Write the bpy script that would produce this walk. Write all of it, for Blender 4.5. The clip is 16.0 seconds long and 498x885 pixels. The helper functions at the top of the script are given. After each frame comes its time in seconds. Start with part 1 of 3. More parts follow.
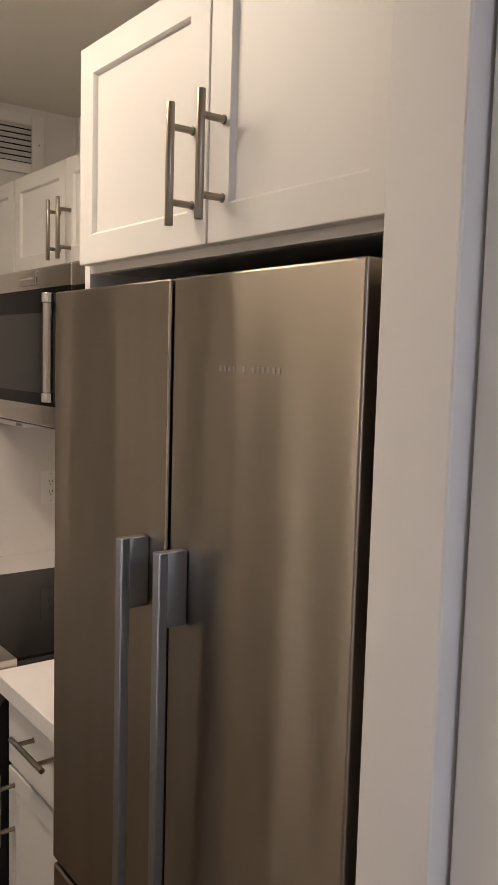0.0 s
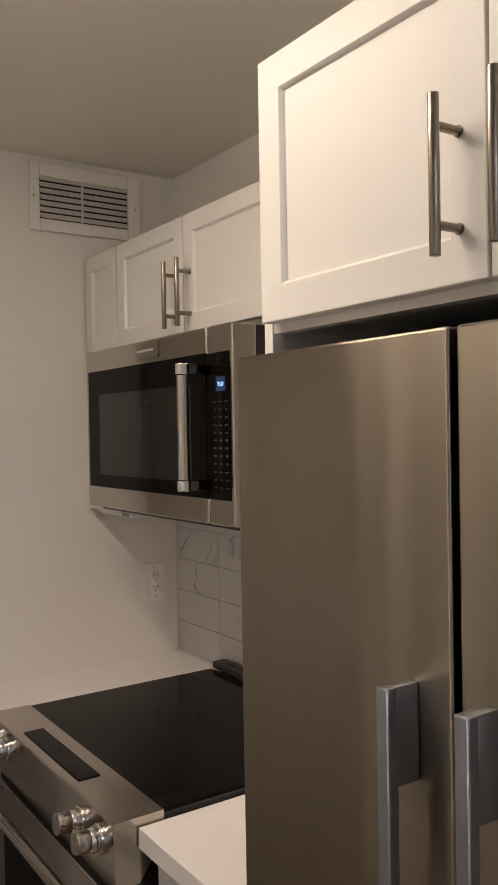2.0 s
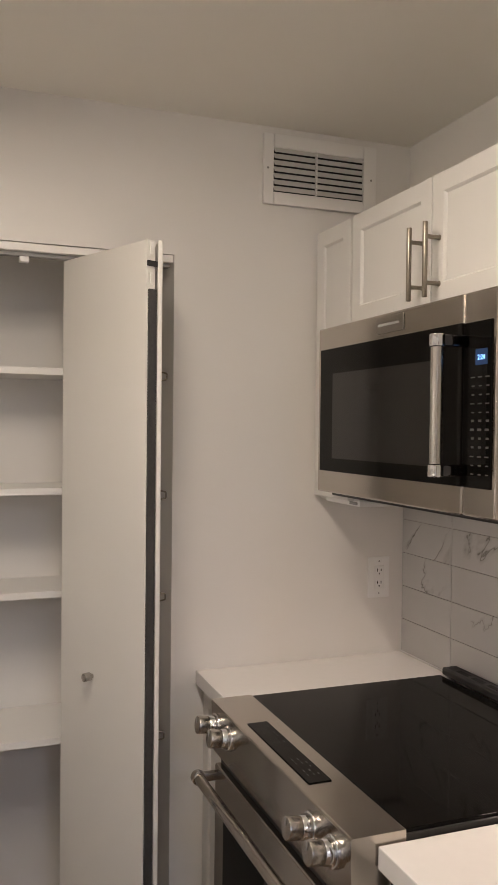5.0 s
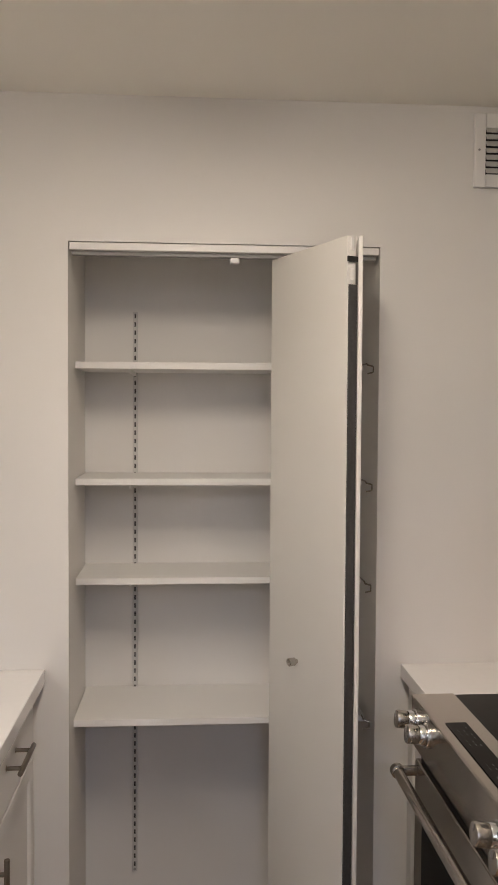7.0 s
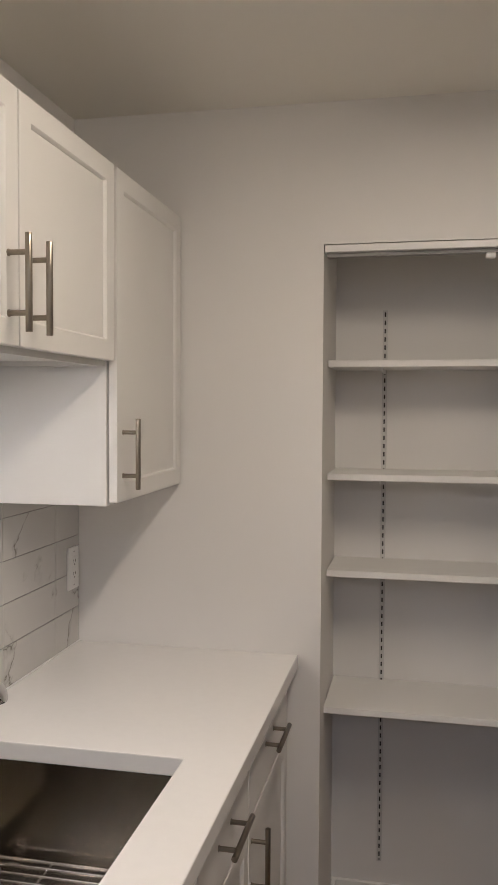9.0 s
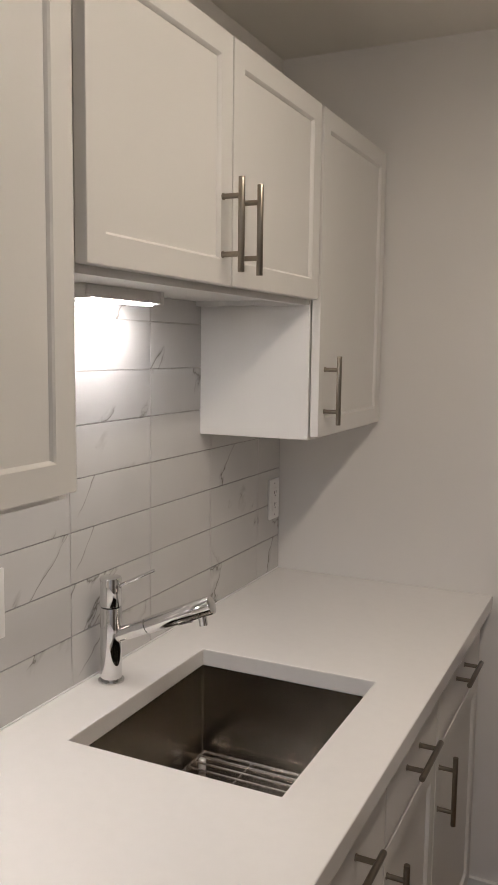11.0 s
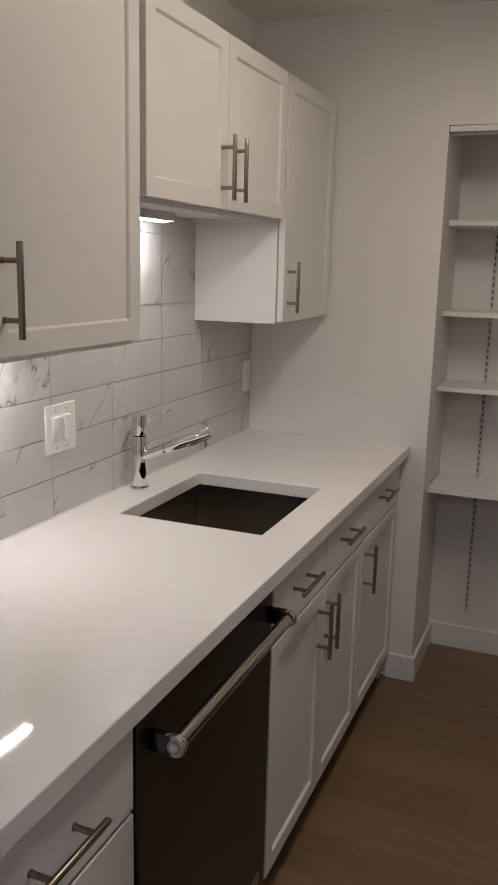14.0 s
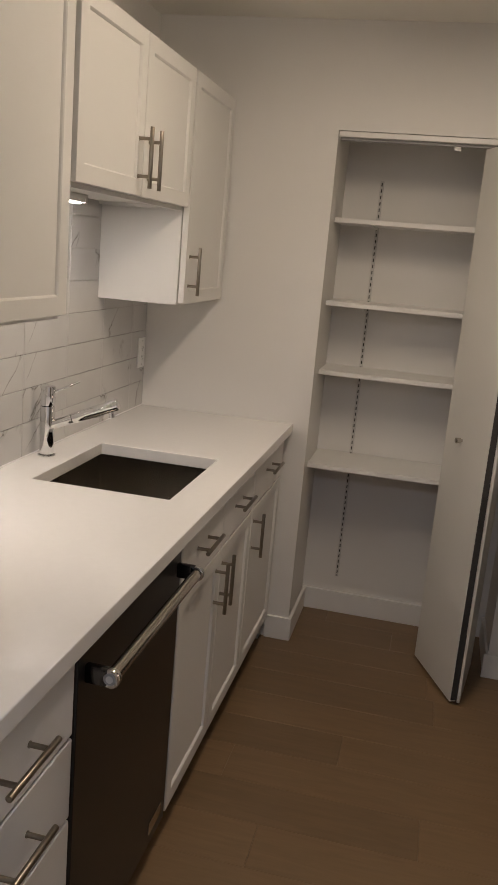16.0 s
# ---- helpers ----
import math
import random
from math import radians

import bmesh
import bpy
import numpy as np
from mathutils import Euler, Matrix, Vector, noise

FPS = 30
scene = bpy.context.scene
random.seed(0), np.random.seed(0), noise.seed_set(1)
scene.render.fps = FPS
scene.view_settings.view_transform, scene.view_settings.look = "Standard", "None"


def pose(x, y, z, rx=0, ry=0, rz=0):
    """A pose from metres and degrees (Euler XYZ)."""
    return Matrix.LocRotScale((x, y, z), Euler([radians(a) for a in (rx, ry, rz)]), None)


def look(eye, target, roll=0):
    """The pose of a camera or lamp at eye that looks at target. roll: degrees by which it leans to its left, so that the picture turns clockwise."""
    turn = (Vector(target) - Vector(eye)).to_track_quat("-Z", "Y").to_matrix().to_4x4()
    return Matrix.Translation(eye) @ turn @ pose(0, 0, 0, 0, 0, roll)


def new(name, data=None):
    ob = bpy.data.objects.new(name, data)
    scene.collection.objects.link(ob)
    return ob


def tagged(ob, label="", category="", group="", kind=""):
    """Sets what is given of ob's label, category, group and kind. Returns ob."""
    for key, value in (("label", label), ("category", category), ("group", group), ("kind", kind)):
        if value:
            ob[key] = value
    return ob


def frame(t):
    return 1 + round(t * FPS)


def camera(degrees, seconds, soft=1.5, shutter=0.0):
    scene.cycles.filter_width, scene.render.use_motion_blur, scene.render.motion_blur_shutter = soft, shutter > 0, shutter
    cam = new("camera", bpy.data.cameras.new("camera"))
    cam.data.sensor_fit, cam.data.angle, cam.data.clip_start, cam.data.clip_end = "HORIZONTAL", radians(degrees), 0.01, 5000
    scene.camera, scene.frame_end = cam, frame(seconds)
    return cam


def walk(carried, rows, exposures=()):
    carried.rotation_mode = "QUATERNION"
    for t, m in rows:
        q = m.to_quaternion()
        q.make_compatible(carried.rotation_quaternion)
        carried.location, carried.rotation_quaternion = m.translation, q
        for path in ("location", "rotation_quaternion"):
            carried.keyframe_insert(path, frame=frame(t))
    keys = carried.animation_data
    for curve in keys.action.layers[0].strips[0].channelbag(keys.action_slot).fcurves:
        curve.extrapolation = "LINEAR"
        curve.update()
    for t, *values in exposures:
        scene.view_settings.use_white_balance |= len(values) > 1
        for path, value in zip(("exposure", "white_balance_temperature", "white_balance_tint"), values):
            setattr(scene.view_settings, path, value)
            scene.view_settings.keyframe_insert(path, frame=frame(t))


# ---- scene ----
cam = camera(33.6, 16.0)
PATH = [
    (0, (0.076, 0.279, 1.617), (1.274, 1.869, 1.418), 1.6),
    (0.5, (0.021, 0.32, 1.642), (1.249, 1.894, 1.529), 2.0),
    (1, (-0.017, 0.401, 1.646), (1.215, 1.976, 1.613), 2.6),
    (1.5, (0.024, 0.544, 1.638), (1.234, 2.136, 1.608), -0.2),
    (2, (0.049, 0.678, 1.624), (1.171, 2.333, 1.595), -1.0),
    (2.5, (0.056, 0.762, 1.607), (1.166, 2.426, 1.579), -1.2),
    (3, (0.047, 0.816, 1.6), (1.139, 2.491, 1.563), -1.2),
    (3.5, (0.046, 0.846, 1.591), (1.106, 2.541, 1.562), -0.9),
    (4, (0.044, 0.853, 1.588), (0.989, 2.615, 1.564), -0.5),
    (4.5, (0.034, 0.855, 1.586), (0.852, 2.68, 1.563), 0.4),
    (5, (0.036, 0.848, 1.588), (0.736, 2.721, 1.554), 0.6),
    (5.2, (0.032, 0.846, 1.587), (0.668, 2.742, 1.551), 0.6),
    (7.3, (0.121, 0.798, 1.616), (0.175, 2.796, 1.539), 0.3),
    (7.5, (0.114, 0.792, 1.618), (0.105, 2.791, 1.541), 0.3),
    (8, (0.108, 0.779, 1.616), (-0.059, 2.77, 1.538), 0.5),
    (8.5, (0.075, 0.767, 1.617), (-0.219, 2.743, 1.535), 0.3),
    (9, (0.062, 0.757, 1.609), (-0.348, 2.713, 1.525), 0.3),
    (9.5, (0.073, 0.751, 1.61), (-0.44, 2.681, 1.516), 0.7),
    (10, (0.06, 0.735, 1.594), (-0.554, 2.635, 1.485), 0.7),
    (10.2, (0.067, 0.734, 1.602), (-0.609, 2.61, 1.457), 0.5),
    (12.3, (0.077, 0.421, 1.595), (-0.854, 2.171, 1.331), 1.6),
    (12.5, (0.09, 0.344, 1.591), (-0.828, 2.101, 1.323), 1.6),
    (13, (0.149, 0.185, 1.593), (-0.659, 1.978, 1.232), 1.7),
    (13.5, (0.217, 0.106, 1.586), (-0.502, 1.928, 1.185), 0.5),
    (14, (0.303, -0.002, 1.571), (-0.43, 1.81, 1.15), 1.4),
    (14.5, (0.306, -0.097, 1.587), (-0.412, 1.701, 1.084), 2.5),
    (15, (0.21, -0.224, 1.597), (-0.481, 1.586, 1.102), 3.2),
    (15.5, (0.203, -0.271, 1.599), (-0.418, 1.57, 1.128), 3.9),
    (16, (0.254, -0.22, 1.59), (-0.157, 1.684, 1.138), 5.0),
]
# the clip's camera brightens, darkens and tints as it turns
EXPOSURES = [
    (0, -0.13, 6800, 14), (1.0, -0.40, 6850, 13), (1.75, -0.31, 6700, 14), (3.5, 0.04, 6480, 13), (4.5, 0.11, 6450, 13), (7.5, 0.15, 6300, 12), (9.0, -0.25, 6300, 12),
    (10, -0.30, 6300, 12), (12.5, -0.95, 6400, 12), (13.0, -0.90, 6400, 12), (14.0, -0.64, 6300, 13), (15.5, -0.48, 6350, 13), (16, -0.50, 6850, 12),
]
walk(cam, [(t, look(eye, target, roll)) for t, eye, target, roll in PATH], EXPOSURES)

# ---- world and lamps ----
world = bpy.data.worlds.new("world")
world.use_nodes = True
scene.world = world
world.node_tree.nodes["Background"].inputs[0].default_value = (0.30, 0.36, 0.50, 1)
world.node_tree.nodes["Background"].inputs[1].default_value = 0.05
KITCHEN_LAMP, HALL_LAMP, BAR_LAMP = 64.0, 66.0, 185.0

# plan, metres
END, LEFT, RIGHT, CEIL = 2.985, -0.907, 1.325, 2.425
TOP = 0.93


# ---- materials ----
def material(name, colour, rough=0.5, metal=0.0, vary=0.06, scale=6.0, bump=0.0, bump_scale=200.0, grain=(1, 1, 1), coat=0.0, emit=None, power=0.0, spec=0.5, brushed=0.0):
    m = bpy.data.materials.new(name)
    m.use_nodes = True
    n, l = m.node_tree.nodes, m.node_tree.links
    b = n["Principled BSDF"]
    b.inputs["Metallic"].default_value = metal
    b.inputs["Coat Weight"].default_value = coat
    b.inputs["Specular IOR Level"].default_value = spec
    co = n.new("ShaderNodeTexCoord")
    mp = n.new("ShaderNodeMapping")
    mp.inputs["Scale"].default_value = grain
    l.new(co.outputs["Object"], mp.inputs["Vector"])
    big = n.new("ShaderNodeTexNoise")
    big.inputs["Scale"].default_value = scale
    big.inputs["Detail"].default_value = 5
    l.new(mp.outputs[0], big.inputs["Vector"])
    mix = n.new("ShaderNodeMix")
    mix.data_type = "RGBA"
    mix.inputs["A"].default_value = (*[c * (1 - vary) for c in colour], 1)
    mix.inputs["B"].default_value = (*[min(1, c * (1 + vary)) for c in colour], 1)
    l.new(big.outputs["Fac"], mix.inputs["Factor"])
    l.new(mix.outputs["Result"], b.inputs["Base Color"])
    rr = n.new("ShaderNodeMapRange")
    rr.inputs["To Min"].default_value = max(0.02, rough * (0.96 if metal else 0.85))
    rr.inputs["To Max"].default_value = min(1, rough * (1.04 if metal else 1.15))
    l.new(big.outputs["Fac"], rr.inputs["Value"])
    l.new(rr.outputs[0], b.inputs["Roughness"])
    if bump:
        fine = n.new("ShaderNodeTexNoise")
        fine.inputs["Scale"].default_value = bump_scale
        fine.inputs["Detail"].default_value = 3
        l.new(mp.outputs[0], fine.inputs["Vector"])
        bp = n.new("ShaderNodeBump")
        bp.inputs["Strength"].default_value = bump
        bp.inputs["Distance"].default_value = 0.001
        l.new(fine.outputs["Fac"], bp.inputs["Height"])
        l.new(bp.outputs[0], b.inputs["Normal"])
    if brushed:
        tan = n.new("ShaderNodeTangent")
        tan.direction_type, tan.axis = "RADIAL", "Z"
        l.new(tan.outputs[0], b.inputs["Tangent"])
        b.inputs["Anisotropic"].default_value = brushed
        b.inputs["Anisotropic Rotation"].default_value = 0.25
    if emit:
        b.inputs["Emission Color"].default_value = (*emit, 1)
        b.inputs["Emission Strength"].default_value = power
    return m


WALL = material("wall_paint", (0.76, 0.735, 0.70), 0.55, vary=0.025, scale=2.5, bump=0.08, bump_scale=220)
CEILING = material("ceiling_paint", (0.83, 0.80, 0.735), 0.75, vary=0.03, scale=1.5, bump=0.12, bump_scale=180)
TRIM = material("trim_paint", (0.80, 0.78, 0.75), 0.4, vary=0.02, scale=8, bump=0.1)
DOOR_PAINT = material("door_paint", (0.72, 0.70, 0.655), 0.45, vary=0.025, scale=3, bump=0.08, bump_scale=150)
WHITE = material("cabinet_lacquer", (0.73, 0.715, 0.685), 0.46, vary=0.015, scale=5, bump=0.06, bump_scale=120)
MELAMINE = material("white_melamine", (0.80, 0.78, 0.75), 0.42, vary=0.02, scale=4, bump=0.05)
QUARTZ = material("white_quartz", (0.80, 0.78, 0.755), 0.055, vary=0.025, scale=45, coat=0.15)
GROUT = material("grout", (0.52, 0.50, 0.47), 0.9, bump=0.4, bump_scale=500)
STEEL = material("brushed_steel", (0.50, 0.47, 0.43), 0.26, 1.0, vary=0.012, scale=2, bump=0.03, bump_scale=12, grain=(60, 60, 1.5))
STEEL_H = material("brushed_steel_level", (0.52, 0.48, 0.43), 0.20, 1.0, vary=0.012, scale=2, bump=0.02, bump_scale=12, grain=(60, 1.5, 60), brushed=0.6)
FRIDGE = material("fridge_steel", (0.298, 0.256, 0.208), 0.30, 1.0, vary=0.03, scale=1.5, bump=0.02, bump_scale=12, grain=(60, 1.2, 60), brushed=0.97)


def uneven(m, distance, scale):
    """Slow waves of a rolled sheet, laid under the grain of a material."""
    n, l = m.node_tree.nodes, m.node_tree.links
    co, mp = n.new("ShaderNodeTexCoord"), n.new("ShaderNodeMapping")
    mp.inputs["Scale"].default_value = scale
    l.new(co.outputs["Object"], mp.inputs["Vector"])
    wave = n.new("ShaderNodeTexNoise")
    wave.inputs["Scale"].default_value = 1.0
    wave.inputs["Detail"].default_value = 1.0
    l.new(mp.outputs[0], wave.inputs["Vector"])
    bp = n.new("ShaderNodeBump")
    bp.inputs["Distance"].default_value = distance
    l.new(wave.outputs["Fac"], bp.inputs["Height"])
    fine = [k for k in n if k.type == "BUMP" and k != bp][0]
    l.new(bp.outputs[0], fine.inputs["Normal"])


uneven(FRIDGE, 0.020, (1, 6.5, 0.40))
HANDLE_GREY = material("anodised_grey", (0.36, 0.38, 0.41), 0.32, 0.9, vary=0.05, bump=0.03, bump_scale=12, grain=(60, 60, 1.5))
NICKEL = material("brushed_nickel", (0.29, 0.255, 0.21), 0.30, 1.0, vary=0.06, scale=30, bump=0.05, bump_scale=400)
# chrome for handle posts, its reflection of dark surroundings put into the base colour
DARK_REFLECTION_CHROME = material("dark_reflection_chrome", (0.10, 0.10, 0.105), 0.10, 1.0, vary=0.03)
CHROME = material("chrome", (0.72, 0.72, 0.72), 0.06, 1.0, vary=0.02)
WIRE = material("polished_wire", (0.70, 0.68, 0.65), 0.26, 1.0, vary=0.03)
SINK = material("sink_steel", (0.30, 0.270, 0.236), 0.22, 1.0, vary=0.05, scale=2, bump=0.012, bump_scale=8, grain=(1.5, 1.5, 50))
BLACK_STEEL = material("black_steel", (0.056, 0.053, 0.052), 0.34, 0.85, vary=0.06, scale=2, bump=0.02, bump_scale=12, grain=(60, 1.5, 60))
GLASS_BLACK = material("black_glass", (0.005, 0.0045, 0.004), 0.05, 0.0, vary=0.1, spec=0.07)
GLASS_WINDOW = material("tinted_glass", (0.016, 0.0145, 0.0135), 0.07, 0.0, vary=0.1, spec=0.30)
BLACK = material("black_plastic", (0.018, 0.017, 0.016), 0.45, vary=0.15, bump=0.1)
GREY = material("grey_plastic", (0.30, 0.29, 0.28), 0.5, vary=0.08)
PRINT = material("pale_print", (0.045, 0.045, 0.044), 0.5)
LETTER = material("pale_lettering", (0.40, 0.36, 0.315), 0.42, 0.9)
PLATE = material("white_plastic", (0.82, 0.81, 0.79), 0.3, vary=0.015)
DARK_SLOT = material("slot", (0.02, 0.02, 0.02), 0.8)
STANDARD = material("standard_paint", (0.60, 0.58, 0.55), 0.4)
SLOT_GREY = material("standard_slot", (0.05, 0.047, 0.043), 0.8)
BRUSH = material("dark_brush_strip", (0.055, 0.052, 0.05), 0.9, vary=0.5, scale=120, bump=0.8, bump_scale=500)
LAMP_WARM = material("warm_diffuser", (0.9, 0.9, 0.88), 0.5, emit=(1.0, 0.86, 0.695), power=KITCHEN_LAMP)
LAMP_COOL = material("cool_diffuser", (0.9, 0.9, 0.9), 0.5, emit=(0.69, 0.78, 1.0), power=HALL_LAMP)
LAMP_BAR = material("bar_diffuser", (0.9, 0.9, 0.9), 0.5, emit=(1.0, 0.94, 0.90), power=BAR_LAMP)
LAMP_SMALL = material("cooktop_lamp", (0.9, 0.9, 0.9), 0.5, emit=(1.0, 0.77, 0.66), power=110.0)
BLUE_GLOW = material("blue_digits", (0.1, 0.3, 0.9), 0.4, emit=(0.25, 0.55, 1.0), power=1.9)
BLUE_GLASS = material("blue_display", (0.012, 0.03, 0.08), 0.1, emit=(0.05, 0.14, 0.38), power=0.07)


def marble():
    m = bpy.data.materials.new("marble_tile")
    m.use_nodes = True
    n, l = m.node_tree.nodes, m.node_tree.links
    b = n["Principled BSDF"]
    b.inputs["Roughness"].default_value = 0.035
    co = n.new("ShaderNodeTexCoord")
    info = n.new("ShaderNodeObjectInfo")
    shift = n.new("ShaderNodeVectorMath")
    shift.operation = "SCALE"
    shift.inputs[0].default_value = (17.0, 31.0, 11.0)
    l.new(info.outputs["Random"], shift.inputs["Scale"])
    add = n.new("ShaderNodeVectorMath")
    l.new(co.outputs["Object"], add.inputs[0])
    l.new(shift.outputs[0], add.inputs[1])
    warp = n.new("ShaderNodeTexNoise")
    warp.inputs["Scale"].default_value = 4.6
    warp.inputs["Detail"].default_value = 3
    l.new(add.outputs[0], warp.inputs["Vector"])
    vein = n.new("ShaderNodeTexNoise")
    vein.inputs["Scale"].default_value = 3.0
    vein.inputs["Detail"].default_value = 5
    vein.inputs["Roughness"].default_value = 0.55
    vein.inputs["Distortion"].default_value = 0.35
    turn = n.new("ShaderNodeMapping")
    turn.vector_type = "TEXTURE"
    turn.inputs["Rotation"].default_value = (-0.8, 0, 0)
    turn.inputs["Scale"].default_value = (1, 0.7, 1.5)
    l.new(add.outputs[0], turn.inputs["Vector"])
    l.new(turn.outputs[0], vein.inputs["Vector"])
    ramp = n.new("ShaderNodeValToRGB")
    e = ramp.color_ramp.elements
    e[0].position, e[0].color = 0.0, (0, 0, 0, 1)
    e[1].position, e[1].color = 1.0, (0, 0, 0, 1)
    for p, v in ((0.486, 0.0), (0.495, 0.30), (0.500, 1.0), (0.505, 0.30), (0.530, 0.0)):
        k = e.new(p)
        k.color = (v, v, v, 1)
    l.new(vein.outputs["Fac"], ramp.inputs["Fac"])
    gate = n.new("ShaderNodeMapRange")
    gate.inputs["From Min"].default_value = 0.52
    gate.inputs["From Max"].default_value = 0.60
    l.new(warp.outputs["Fac"], gate.inputs["Value"])
    mul = n.new("ShaderNodeMath")
    mul.operation = "MULTIPLY"
    l.new(ramp.outputs["Color"], mul.inputs[0])
    l.new(gate.outputs[0], mul.inputs[1])
    cloud = n.new("ShaderNodeMix")
    cloud.data_type = "RGBA"
    cloud.inputs["A"].default_value = (0.54, 0.53, 0.515, 1)
    cloud.inputs["B"].default_value = (0.64, 0.63, 0.615, 1)
    l.new(warp.outputs["Fac"], cloud.inputs["Factor"])
    mix = n.new("ShaderNodeMix")
    mix.data_type = "RGBA"
    mix.inputs["B"].default_value = (0.21, 0.195, 0.175, 1)
    l.new(cloud.outputs["Result"], mix.inputs["A"])
    l.new(mul.outputs[0], mix.inputs["Factor"])
    l.new(mix.outputs["Result"], b.inputs["Base Color"])
    return m


def oak():
    m = bpy.data.materials.new("oak_plank")
    m.use_nodes = True
    n, l = m.node_tree.nodes, m.node_tree.links
    b = n["Principled BSDF"]
    co = n.new("ShaderNodeTexCoord")
    info = n.new("ShaderNodeObjectInfo")
    shift = n.new("ShaderNodeVectorMath")
    shift.operation = "SCALE"
    shift.inputs[0].default_value = (7.0, 23.0, 3.0)
    l.new(info.outputs["Random"], shift.inputs["Scale"])
    add = n.new("ShaderNodeVectorMath")
    l.new(co.outputs["Object"], add.inputs[0])
    l.new(shift.outputs[0], add.inputs[1])
    mp = n.new("ShaderNodeMapping")
    mp.inputs["Scale"].default_value = (0.8, 7, 7)
    l.new(add.outputs[0], mp.inputs["Vector"])
    g = n.new("ShaderNodeTexNoise")
    g.inputs["Scale"].default_value = 5
    g.inputs["Detail"].default_value = 8
    g.inputs["Roughness"].default_value = 0.65
    g.inputs["Distortion"].default_value = 0.8
    l.new(mp.outputs[0], g.inputs["Vector"])
    ramp = n.new("ShaderNodeValToRGB")
    e = ramp.color_ramp.elements
    e[0].position, e[0].color = 0.20, (0.182, 0.112, 0.056, 1)
    e[1].position, e[1].color = 0.80, (0.252, 0.158, 0.082, 1)
    l.new(g.outputs["Fac"], ramp.inputs["Fac"])
    tone = n.new("ShaderNodeMapRange")
    tone.inputs["To Min"].default_value = 0.86
    tone.inputs["To Max"].default_value = 1.10
    l.new(info.outputs["Random"], tone.inputs["Value"])
    mul = n.new("ShaderNodeVectorMath")
    mul.operation = "SCALE"
    l.new(ramp.outputs["Color"], mul.inputs[0])
    l.new(tone.outputs[0], mul.inputs["Scale"])
    l.new(mul.outputs[0], b.inputs["Base Color"])
    b.inputs["Roughness"].default_value = 0.42
    bp = n.new("ShaderNodeBump")
    bp.inputs["Strength"].default_value = 0.15
    bp.inputs["Distance"].default_value = 0.001
    l.new(g.outputs["Fac"], bp.inputs["Height"])
    l.new(bp.outputs[0], b.inputs["Normal"])
    return m


MARBLE, OAK = marble(), oak()


# ---- mesh helpers ----
def box(bm, x0, x1, y0, y1, z0, z1, bevel=0.0, seg=2):
    r = bmesh.ops.create_cube(bm, size=1)["verts"]
    for v in r:
        v.co = Vector((x0 + (v.co.x + 0.5) * (x1 - x0), y0 + (v.co.y + 0.5) * (y1 - y0), z0 + (v.co.z + 0.5) * (z1 - z0)))
    if bevel:
        edges = list({e for v in r for e in v.link_edges})
        bmesh.ops.bevel(bm, geom=edges, offset=bevel, segments=seg, profile=0.5, affect="EDGES")
    return bm


def rod(bm, a, b, radius, seg=16, radius2=None, bevel=0.0):
    a, b = Vector(a), Vector(b)
    d = b - a
    m = Matrix.Translation((a + b) / 2) @ d.to_track_quat("Z", "Y").to_matrix().to_4x4()
    r = bmesh.ops.create_cone(bm, cap_ends=True, segments=seg, radius1=radius, radius2=radius if radius2 is None else radius2, depth=d.length, matrix=m)
    if bevel:
        rim = [e for e in {e for v in r["verts"] for e in v.link_edges} if any(len(f.verts) > 4 for f in e.link_faces)]
        bmesh.ops.bevel(bm, geom=rim, offset=bevel, segments=2, profile=0.5, affect="EDGES")
    return bm


def mesh_of(name, bm, mat, smooth=False):
    me = bpy.data.meshes.new(name)
    bm.normal_update()
    bm.to_mesh(me)
    bm.free()
    me.materials.append(mat)
    if smooth:
        me.shade_smooth()
        me.set_sharp_from_angle(angle=radians(32))
        # broad faces stay flat, only rounded edges are shaded smooth
        for p in me.polygons:
            if p.area > 0.003:
                p.use_smooth = False
    return me


def part(name, bm, mat, parent, label="", at=None, smooth=True):
    ob = new(name, mesh_of(name, bm, mat, smooth))
    ob.parent = parent
    if at is not None:
        ob.matrix_basis = at
    return tagged(ob, label)


def thing(name, m, label, category, group="", kind=""):
    ob = new(name)
    ob.matrix_basis = m
    ob.empty_display_size = 0.05
    return tagged(ob, label, category, group, kind)


def solid(name, bm, mat, label, category, group="", kind="", at=None, smooth=True):
    ob = new(name, mesh_of(name, bm, mat, smooth))
    if at is not None:
        ob.matrix_basis = at
    return tagged(ob, label, category, group, kind)


def structure(name, boxes, mat, label, category="wall", bevel=0.0):
    bm = bmesh.new()
    for b in boxes:
        box(bm, *b, bevel=bevel)
    return solid(name, bm, mat, label, category, kind="structure", smooth=False)


def shaker(w, h, stile=0.059, t=0.021, depth=0.0075):
    """A framed door: width along y, height along z, front at x = 0 that faces +x."""
    bm = bmesh.new()
    box(bm, -t, 0, 0, w, 0, h, 0.002, 2)
    bm.faces.ensure_lookup_table()
    front = max((f for f in bm.faces if f.normal.x > 0.99), key=lambda f: f.calc_area())
    bmesh.ops.inset_region(bm, faces=[front], thickness=stile - 0.002)
    bmesh.ops.inset_region(bm, faces=[front], thickness=0.004, depth=-depth * 0.35)
    bmesh.ops.inset_region(bm, faces=[front], thickness=0.003, depth=-depth * 0.65)
    return bm


def slab(w, h, t=0.021, r=0.003):
    return box(bmesh.new(), -t, 0, 0, w, 0, h, r, 3)


